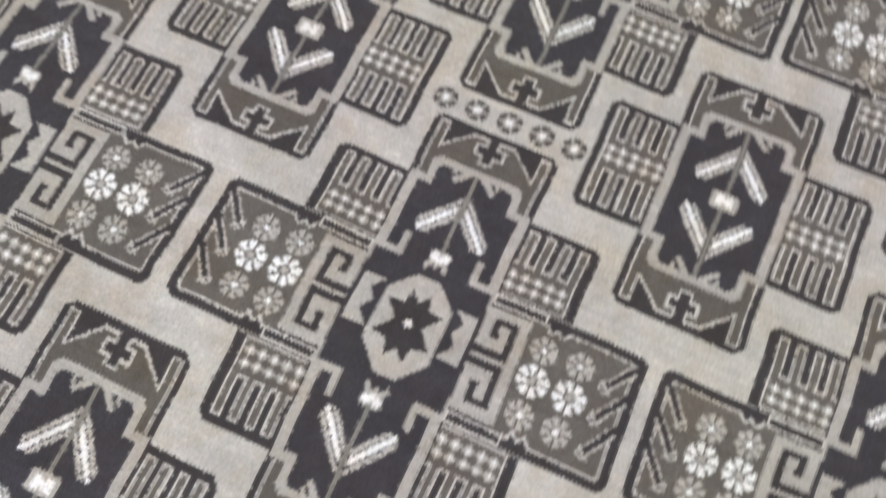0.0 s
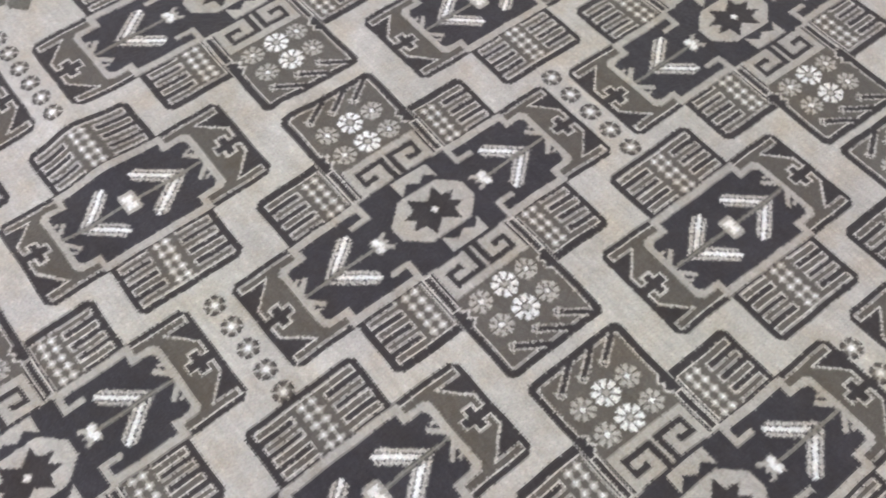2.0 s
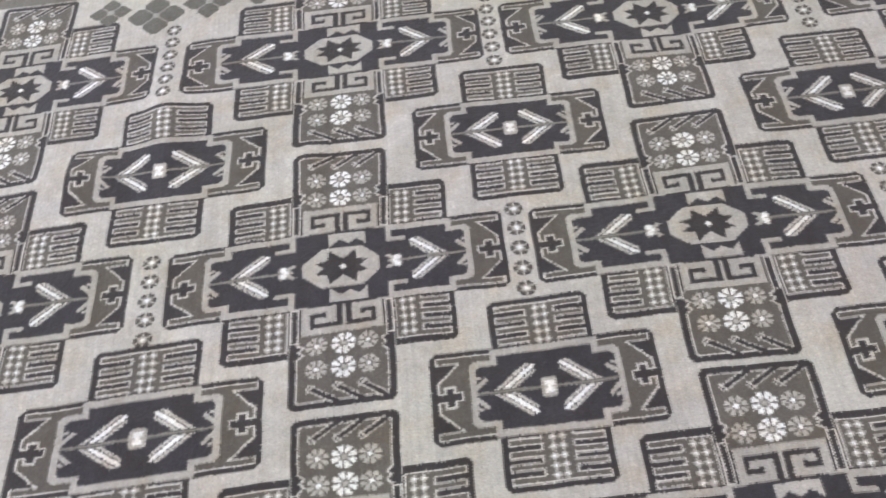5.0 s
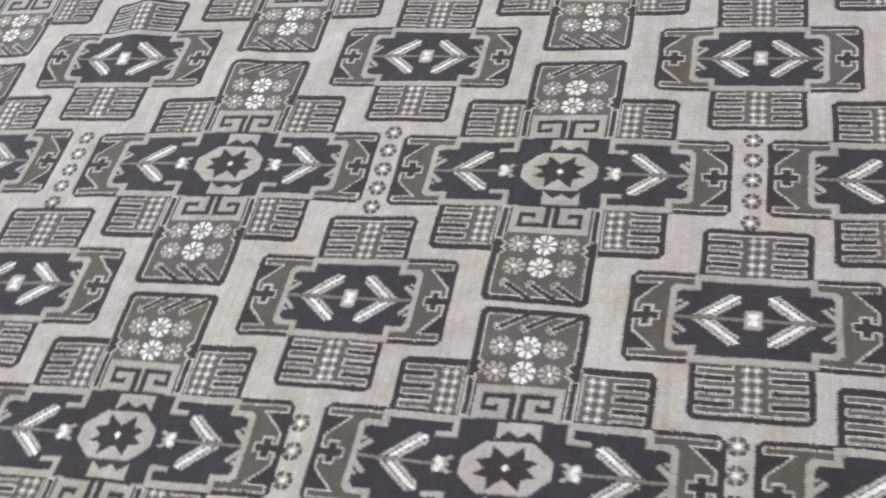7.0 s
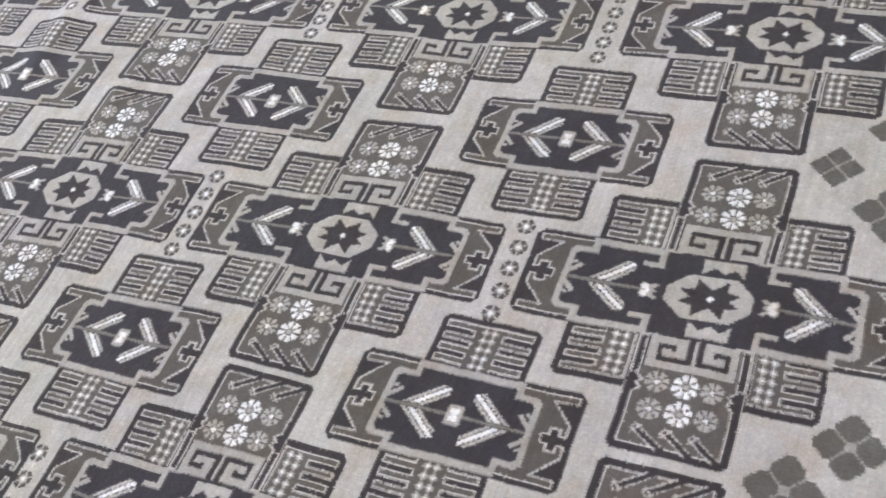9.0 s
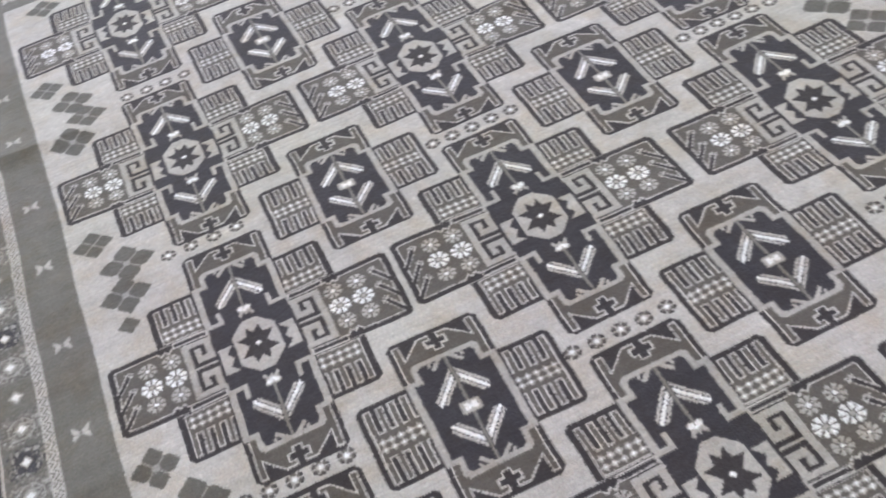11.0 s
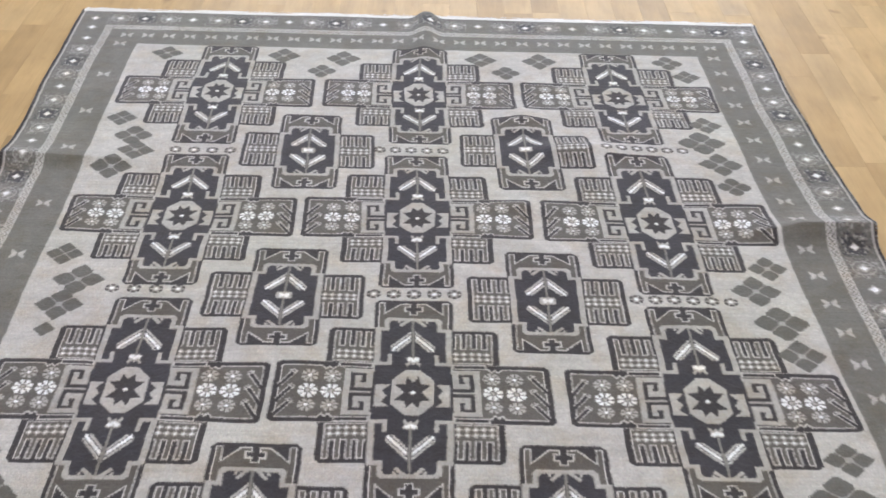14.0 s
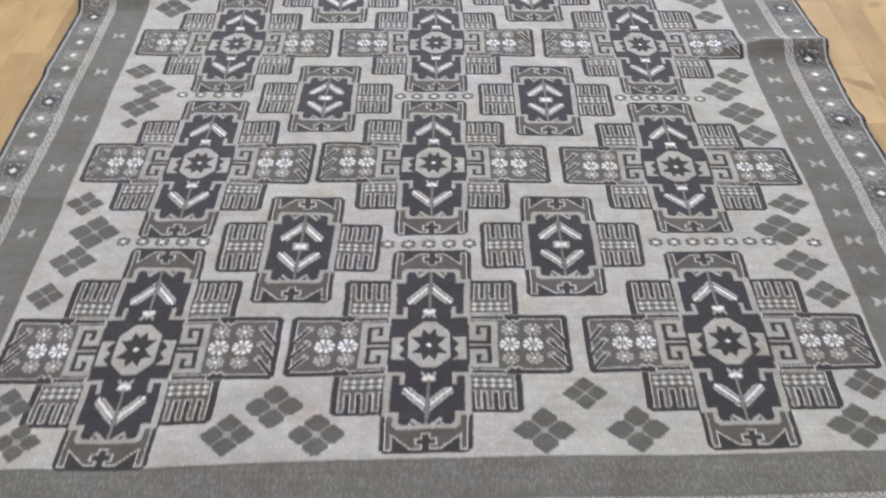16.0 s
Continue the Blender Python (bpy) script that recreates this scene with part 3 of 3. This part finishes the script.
def swell(x, y):
    """Height of the rug's waves and old folds over its flat lie."""
    ease = lambda a, lo, hi: np.clip((a - lo) / (hi - lo), 0, 1) ** 1.6  # noqa: E731
    h = 0.027 * crest(y - 0.555 - 0.02 * (x + 1), 0.024, 0.080) * ease(-x, 0.55, 1.02)
    h = h + 0.008 * crest(y - 0.150, 0.020, 0.06) * ease(-x, 0.75, 1.06)
    h = h + 0.012 * crest(y + 0.455, 0.022, 0.07) * ease(-x, 0.68, 1.06)
    h = h + 0.036 * crest(y - 0.268, 0.028, 0.062) * ease(x, 0.69, 0.90)
    h = h + 0.012 * crest(y + 0.110, 0.025, 0.05) * ease(x, 0.93, 1.07)
    h = h + 0.010 * crest(y + 0.575, 0.022, 0.07) * ease(x, 0.62, 1.05)
    h = h + pucker(x, y)
    h = h + 0.014 * np.exp(-((x - 0.42) / 0.13) ** 2 - ((y - 0.640) / 0.042) ** 2)
    h = h + 0.013 * np.exp(-((x - 0.275) / 0.05) ** 2 - ((y - 0.800) / 0.06) ** 2)
    h = h + 0.008 * np.exp(-((x - 0.24) / 0.09) ** 2 - ((y - 0.365) / 0.03) ** 2)
    wave = np.sin(5.1 * x + 1.7 * np.sin(2.3 * y)) * np.sin(6.7 * y + 0.8 * np.sin(3.1 * x))
    fine = np.sin(13.0 * x + 2.2 * np.sin(5 * y) + 0.7) * np.sin(17.0 * y + 1.9 * np.sin(4 * x))
    return h + (0.0026 * (wave + 1) + 0.0009 * fine) * np.clip(1.35 - SV_LIMIT(y), 0, 1)


def SV_LIMIT(y):
    return np.clip(abs(y) - 0.4, 0, 1)


def level(x, y):
    """Where a motif seen at (x, y) on the floor lies in the weave."""
    u, v = x, y
    for _ in range(3):
        a, b = drift(u, v)
        u, v = u + x - a, v + y - b
    return float(u), float(v)


CHAINS = [(-.564, .617, 4, 47), (-.024, .635, 5, 41.5), (.587, .648, 6, 40), (-.587, .020, 4, 48), (-.003, .013, 5, 43), (.582, .003, 6, 41),
          (-.576, -.616, 5, 44.5), (-.003, -.616, 5, 44), (.605, -.610, 7, 40), (.826, -.611, 1, 40)]
for x, y, count, pitch in CHAINS:
    paste(draw_chain(count, pitch), *level(x, y), [0, add_piece("rosette_chain" if count > 1 else "rosette", None, "row of small white-hearted rosettes" if count > 1 else "small white-hearted rosette")])
LOZENGES_WEST = [(-0.813, 0.781, 0.042), (-0.760, 0.687, 0.051), (-0.737, 0.606, 0.050), (-0.783, 0.526, 0.053), (-0.795, 0.146, 0.041), (-0.738, 0.052, 0.057),
                 (-0.756, -0.039, 0.053), (-0.781, -0.473, 0.045), (-0.733, -0.583, 0.060), (-0.753, -0.687, 0.052), (-0.777, -0.802, 0.043), (-0.759, -1.112, 0.050),
                 (-0.712, -1.198, 0.045)]
LOZENGES_NORTH = [(-0.774, 1.195, 0.046), (-0.423, 1.190, 0.050), (-0.299, 1.089, 0.044), (-0.242, 1.177, 0.052), (0.170, 1.175, 0.050), (0.241, 1.089, 0.044),
                  (0.345, 1.173, 0.052), (0.730, 1.179, 0.048), (0.772, 1.087, 0.043)]
LOZENGES_EAST = [(0.772, 0.790, 0.046), (0.745, 0.690, 0.062), (0.775, 0.579, 0.056), (0.788, 0.470, 0.044), (0.793, 0.130, 0.045), (0.747, 0.045, 0.057),
                 (0.776, -0.072, 0.058), (0.794, -0.178, 0.050), (0.804, -0.466, 0.046), (0.766, -0.565, 0.062), (0.777, -0.690, 0.056), (0.808, -0.787, 0.046),
                 (0.815, -1.041, 0.042), (0.773, -1.147, 0.056)]
LOZENGES_SOUTH = [(-0.271, -1.108, 0.055), (-0.346, -1.179, 0.050), (-0.188, -1.176, 0.051), (0.293, -1.068, 0.043), (0.214, -1.162, 0.056), (0.381, -1.157, 0.056)]
for x, y, half in LOZENGES_WEST + LOZENGES_NORTH + LOZENGES_EAST + LOZENGES_SOUTH:
    paste(draw_lozenges(half), *level(x, y), [0, add_piece("lozenge_motif", None, "cluster of four taupe lozenges")])
paste(draw_lozenges(0.024, True), *level(-0.765, -0.121), [0, add_piece("lozenge", None, "single small taupe lozenge")])

bow = draw_bowtie()
for y in (1.254, 1.046, 0.821, 0.606, 0.354, 0.137, -0.095, -0.328, -0.587, -0.815, -1.035):
    paste(bow, -0.901, level(-0.900, y)[1], [0, add_piece("bowtie", BAND_PIECE)])
for k in range(22):
    y = 1.217 - k * 0.1012
    paste(bow, 0.896, level(0.896, y)[1], [0, add_piece("bowtie", BAND_PIECE)])
for k in range(29):
    paste(bow, -0.8945 + k * 0.0641, 1.302, [0, add_piece("bowtie", BAND_PIECE)])

for side, first, pitch, order in ((-1, 1.372, 0.0815, "PPLD" + "LPLD" * 2 + "LPLPLD" + "LPLD" * 5), (1, 1.417, 0.0802, "LPLD" * 9)):
    for k, kind in enumerate(order):
        u, v = level(side * 1.009, first - k * pitch)
        if -SOUTH[2] - 0.03 < v:
            paste(draw_tile(kind, 1000 * pitch, 76.25, True), side * (GUARD_X + OUTER_X) / 2, v, [0, add_piece("star_square", OUTER_PIECE)])
for v, tall in ((0.5 * (NORTH[2] + PILE_Y), 105.0), (-0.5 * (SOUTH[2] + PILE_Y), 132.5)):
    for k in range(-14, 14):
        paste(draw_tile("DLPL"[k % 4], 76.25, tall, False), k * 0.0752 + 0.040, v, [0, add_piece("star_square", OUTER_PIECE)])
# odd knots of another yarn mottle the star squares
blot = np.repeat(np.repeat(knots.random((NV // 4 + 1, NU // 4 + 1)), 4, 0), 4, 1)[:NV, :NU]
outside = beyond(GUARD_X, 2)
sheet[outside & (sheet == TILE) & (blot > 0.86)] = SPECK
sheet[outside & (sheet == TILE) & (blot < 0.10)] = TAUPE
sheet[outside & (sheet == TILE_DARK) & (blot > 0.88)] = TILE
# the selvedge: a thin pale line and the dark turn of the edge
lay(SU > OUTER_X + 0.006, PALE, OUTER_PIECE)
lay(SU > LINE_X - 0.001, CHAR, OUTER_PIECE)


# ---- the rug itself ----
def build_rug():
    rug = tagged(new("rug"), "worn hand-knotted ivory, taupe and charcoal wool rug wrinkled on oak floor", "rug")
    rug.location = (0, 0, FLOOR_Z)
    # knots: every second line of the drawing, coloured by the four cells round each corner
    jag = np.random.default_rng(12)
    jj, ii = np.indices(sheet.shape)
    stray = lambda odds: np.repeat(np.repeat(jag.choice(odds, (NV // 2, NU // 2)), 2, 0), 2, 1)  # noqa: E731
    aside, along = stray([-1] + [0] * 9 + [1]), stray([-1] + [0] * 16 + [1])
    knotted = sheet[(jj + (ii // 2) % 2 + along).clip(0, NV - 1), (ii + aside).clip(0, NU - 1)]
    cells = lambda a: (a[0::2, 0::2] + a[1::2, 0::2] + a[0::2, 1::2] + a[1::2, 1::2]) / 4  # noqa: E731
    rgb = cells(YARN[knotted].astype(np.float32))
    near = np.pad(rgb, ((1, 1), (1, 1), (0, 0)), mode="edge")
    rgb = 0.8 * rgb + 0.05 * (near[2:, 1:-1] + near[:-2, 1:-1] + near[1:-1, 2:] + near[1:-1, :-2])
    rgb = rgb * (1 + jag.normal(0, 0.035, rgb.shape[:2] + (1,)) + jag.normal(0, 0.012, rgb.shape)).astype(np.float32)
    deep = np.pad(DEPTH[knotted].astype(np.float32), 1, mode="edge")
    deep = cells(deep)
    nv, nu = deep.shape
    u = (np.arange(nu) * 2 * PX / 1000 - PILE_X)[None, :] + np.zeros((nv, 1))
    v = (np.arange(nv) * 2 * PX / 1000 - PILE_Y)[:, None] + np.zeros((1, nu))
    # weavers are never exact: lines wander by a knot or so
    wob = np.random.default_rng(9)
    u2 = u + 0.0012 * np.sin(v * 17 + 2.1 * np.sin(u * 9)) + 0.0004 * np.sin(v * 83 + u * 7)
    v2 = v + 0.0014 * np.sin(u * 13 + 1.7 * np.sin(v * 11)) + 0.0004 * np.sin(u * 71 + v * 5)
    x, y = drift(u2, v2)
    z = swell(x, y) + deep + wob.normal(0, 0.00018, x.shape)
    co = np.stack([x, y, z - FLOOR_Z], -1).reshape(-1, 3)
    rgb = rgb.reshape(-1, 3)
    face_owner = owner[0::2, 0::2][:nv - 1, :nu - 1].ravel()
    jj, ii = np.divmod(np.arange((nv - 1) * (nu - 1)), nu - 1)
    base = jj * nu + ii
    quads = np.stack([base, base + 1, base + nu + 1, base + nu], -1)
    order = np.argsort(face_owner, kind="stable")
    starts = np.searchsorted(face_owner[order], np.arange(len(pieces) + 1))
    made = {}
    for number, (name, over, label) in enumerate(pieces):
        chosen = order[starts[number]:starts[number + 1]]
        faces = quads[chosen]
        if len(faces) == 0:
            continue
        used, back = np.unique(faces, return_inverse=True)
        ob = new(name, grid_mesh(name, co[used], back.reshape(-1, 4), WOOL, rgb[chosen]))
        ob.parent = made.get(over, rug)
        made[number] = tagged(ob, label)
    # the woven back
    n, m = 90, 120
    uu, vv = np.meshgrid(np.linspace(-PILE_X + 0.004, PILE_X - 0.004, n), np.linspace(-PILE_Y, PILE_Y, m))
    bx, by = drift(uu, vv)
    back_co = np.stack([bx, by, swell(bx, by) + 0.0015], -1).reshape(-1, 3)
    jj, ii = np.divmod(np.arange((n - 1) * (m - 1)), n - 1)
    b = jj * n + ii
    ob = new("woven_back", grid_mesh("woven_back", back_co, np.stack([b, b + n, b + n + 1, b + 1], -1), JUTE))
    ob.parent = rug
    # overcast cords along both long sides
    for side in (-1, 1):
        steps, ring = 1500, 8
        s = np.linspace(-PILE_Y - 0.01, PILE_Y + 0.01, steps)
        cx, cy = drift(side * (PILE_X + 0.003) + 0.0012 * np.sin(s * 17), s)
        cz = swell(cx, cy) - FLOOR_Z - 0.0028
        r = (0.0034 if side < 0 else 0.0024) + 0.0006 * np.sin(s * 900) + 0.0005 * np.sin(s * 47)
        ang = np.linspace(0, 2 * np.pi, ring, endpoint=False)
        tube = np.stack([cx[:, None] + r[:, None] * np.cos(ang), cy[:, None] + 0 * ang, cz[:, None] + r[:, None] * np.sin(ang)], -1).reshape(-1, 3)
        jj, ii = np.divmod(np.arange((steps - 1) * ring), ring)
        q = np.stack([jj * ring + ii, jj * ring + (ii + 1) % ring, (jj + 1) * ring + (ii + 1) % ring, (jj + 1) * ring + ii], -1)
        bound = YARN[np.where(np.sin(s * 900 + 2 * np.sin(s * 31)) + jag.normal(0, 0.4, steps) > 0.6, TAUPE if side < 0 else TILE_LIGHT, CHAR)][:-1]
        ob = new("side_cord", grid_mesh("side_cord", tube, q, WOOL, np.repeat(bound, ring, 0)))
        ob.parent = rug
        tagged(ob, "charcoal overcast edge cord")
    # flat-woven cotton ends with short uneven fringe
    rng = random.Random(5)
    for end in (-1, 1):
        n, m = 400, 6
        uu, tt = np.meshgrid(np.linspace(-PILE_X, PILE_X, n), np.linspace(0, 1, m))
        vv = end * (PILE_Y + tt * (0.036 + 0.004 * np.sin(uu * 17) + 0.003 * np.sin(uu * 61)))
        ex, ey = drift(uu, vv)
        ez = swell(ex, ey) - FLOOR_Z - 0.0012 - 0.0055 * tt * tt + 0.0008 * np.sin(tt * 19) + 0.0006 * np.sin(uu * 140) - 0.8 * np.clip(tt * 2, 0, 1) * pucker(ex, ey)
        jj, ii = np.divmod(np.arange((n - 1) * (m - 1)), n - 1)
        b = jj * n + ii
        q = np.stack([b, b + 1, b + n + 1, b + n], -1)
        strip = new("woven_end", grid_mesh("woven_end", np.stack([ex, ey, ez], -1).reshape(-1, 3), q if end > 0 else q[:, ::-1], COTTON))
        strip.parent = rug
        tagged(strip, "white flat-woven cotton end")
        verts, quads_f = [], []
        for k in range(520):
            fu = -PILE_X + 2 * PILE_X * (k + rng.uniform(0.2, 0.8)) / 520
            lean, size, w = rng.uniform(-0.006, 0.006), rng.uniform(0.004, 0.016), rng.uniform(0.0008, 0.0016)
            for s in (0, 0.5, 1):
                px, py = drift(np.float64(fu + lean * s * s), np.float64(end * (PILE_Y + 0.031 + size * s)))
                pz = float(swell(px, py) - 0.8 * pucker(px, py)) * (1 - 0.4 * s) + 0.003 * (1 - s) + 0.0008
                for dx, dz in ((-w, 0), (0, 0.0014), (w, 0)):
                    verts.append((float(px) + dx * (1.2 - 0.5 * s), float(py), pz + dz))
            b = len(verts) - 9
            for r0 in (0, 3):
                for c0 in (0, 1):
                    quads_f.append((b + r0 + c0, b + r0 + c0 + 1, b + r0 + c0 + 4, b + r0 + c0 + 3))
        fringe = new("fringe", grid_mesh("fringe", np.array(verts), np.array(quads_f), COTTON))
        fringe.parent = strip
        tagged(fringe, "short frayed white fringe")
    return rug


build_rug()


# ---- the floor, strip by strip ----
def build_floor():
    floor = tagged(part("floor", boxes(((-ROOM_X, ROOM_S, FLOOR_Z - 0.03), (ROOM_X, ROOM_N, FLOOR_Z - 0.0035))), SUBFLOOR),
                   "lacquered light oak strip floor", "floor", kind="structure")
    rng = random.Random(21)
    width, gap, thick, ch = 0.0905, 0.00015, 0.0035, 0.00012
    lengths = [0.30, 0.40, 0.52, 0.66, 0.80]
    shared = {}

    def strip_arrays(length):
        w, l = width / 2 - gap, length / 2 - gap
        v = [(-w, -l, -thick), (w, -l, -thick), (w, l, -thick), (-w, l, -thick), (-w, -l, -ch), (w, -l, -ch), (w, l, -ch), (-w, l, -ch),
             (-w + ch, -l + ch, 0), (w - ch, -l + ch, 0), (w - ch, l - ch, 0), (-w + ch, l - ch, 0)]
        f = [(8, 9, 10, 11)] + [(a, (a + 1) % 4, 4 + (a + 1) % 4, 4 + a) for a in range(4)] + [(4 + a, 4 + (a + 1) % 4, 8 + (a + 1) % 4, 8 + a) for a in range(4)]
        return np.array(v), np.array(f)
    rest_v, rest_f, count = [], [], 0
    columns = int(2 * ROOM_X / width) + 1
    for c in range(columns):
        x = -ROOM_X + (c + 0.5) * width
        if x + width / 2 > ROOM_X:
            break
        y = ROOM_S - rng.uniform(0, 0.5)
        while y < ROOM_N:
            length = rng.choice(lengths)
            mid = y + length / 2
            y += length
            if mid - length / 2 < ROOM_S or mid + length / 2 > ROOM_N:
                low, high = max(mid - length / 2, ROOM_S), min(mid + length / 2, ROOM_N)
                if high - low > 0.01:
                    v, f = strip_arrays(high - low)
                    rest_f.append(f + 12 * len(rest_v))
                    rest_v.append(v + (x, (low + high) / 2, FLOOR_Z))
                continue
            near = (1.0 < abs(x) < 1.95 and -0.75 < mid < 2.3) or (abs(x) <= 1.0 and 1.35 < mid < 2.3)
            if near and count < 300:
                if length not in shared:
                    v, f = strip_arrays(length)
                    shared[length] = bpy.data.meshes.new("strip")
                    shared[length].from_pydata(v.tolist(), [], f.tolist())
                    shared[length].materials.append(OAK)
                ob = new("strip", shared[length])
                ob.parent = floor
                ob.location = (x, mid, FLOOR_Z)
                count += 1
            else:
                v, f = strip_arrays(length)
                rest_f.append(f + 12 * len(rest_v))
                rest_v.append(v + (x, mid, FLOOR_Z))
    mesh = bpy.data.meshes.new("strips_beyond")
    mesh.from_pydata(np.concatenate(rest_v).tolist(), [], np.concatenate(rest_f).tolist())
    mesh.materials.append(OAK_REST)
    ob = new("strips_beyond", mesh)
    ob.parent = floor
    tagged(ob, kind="stuff")


build_floor()
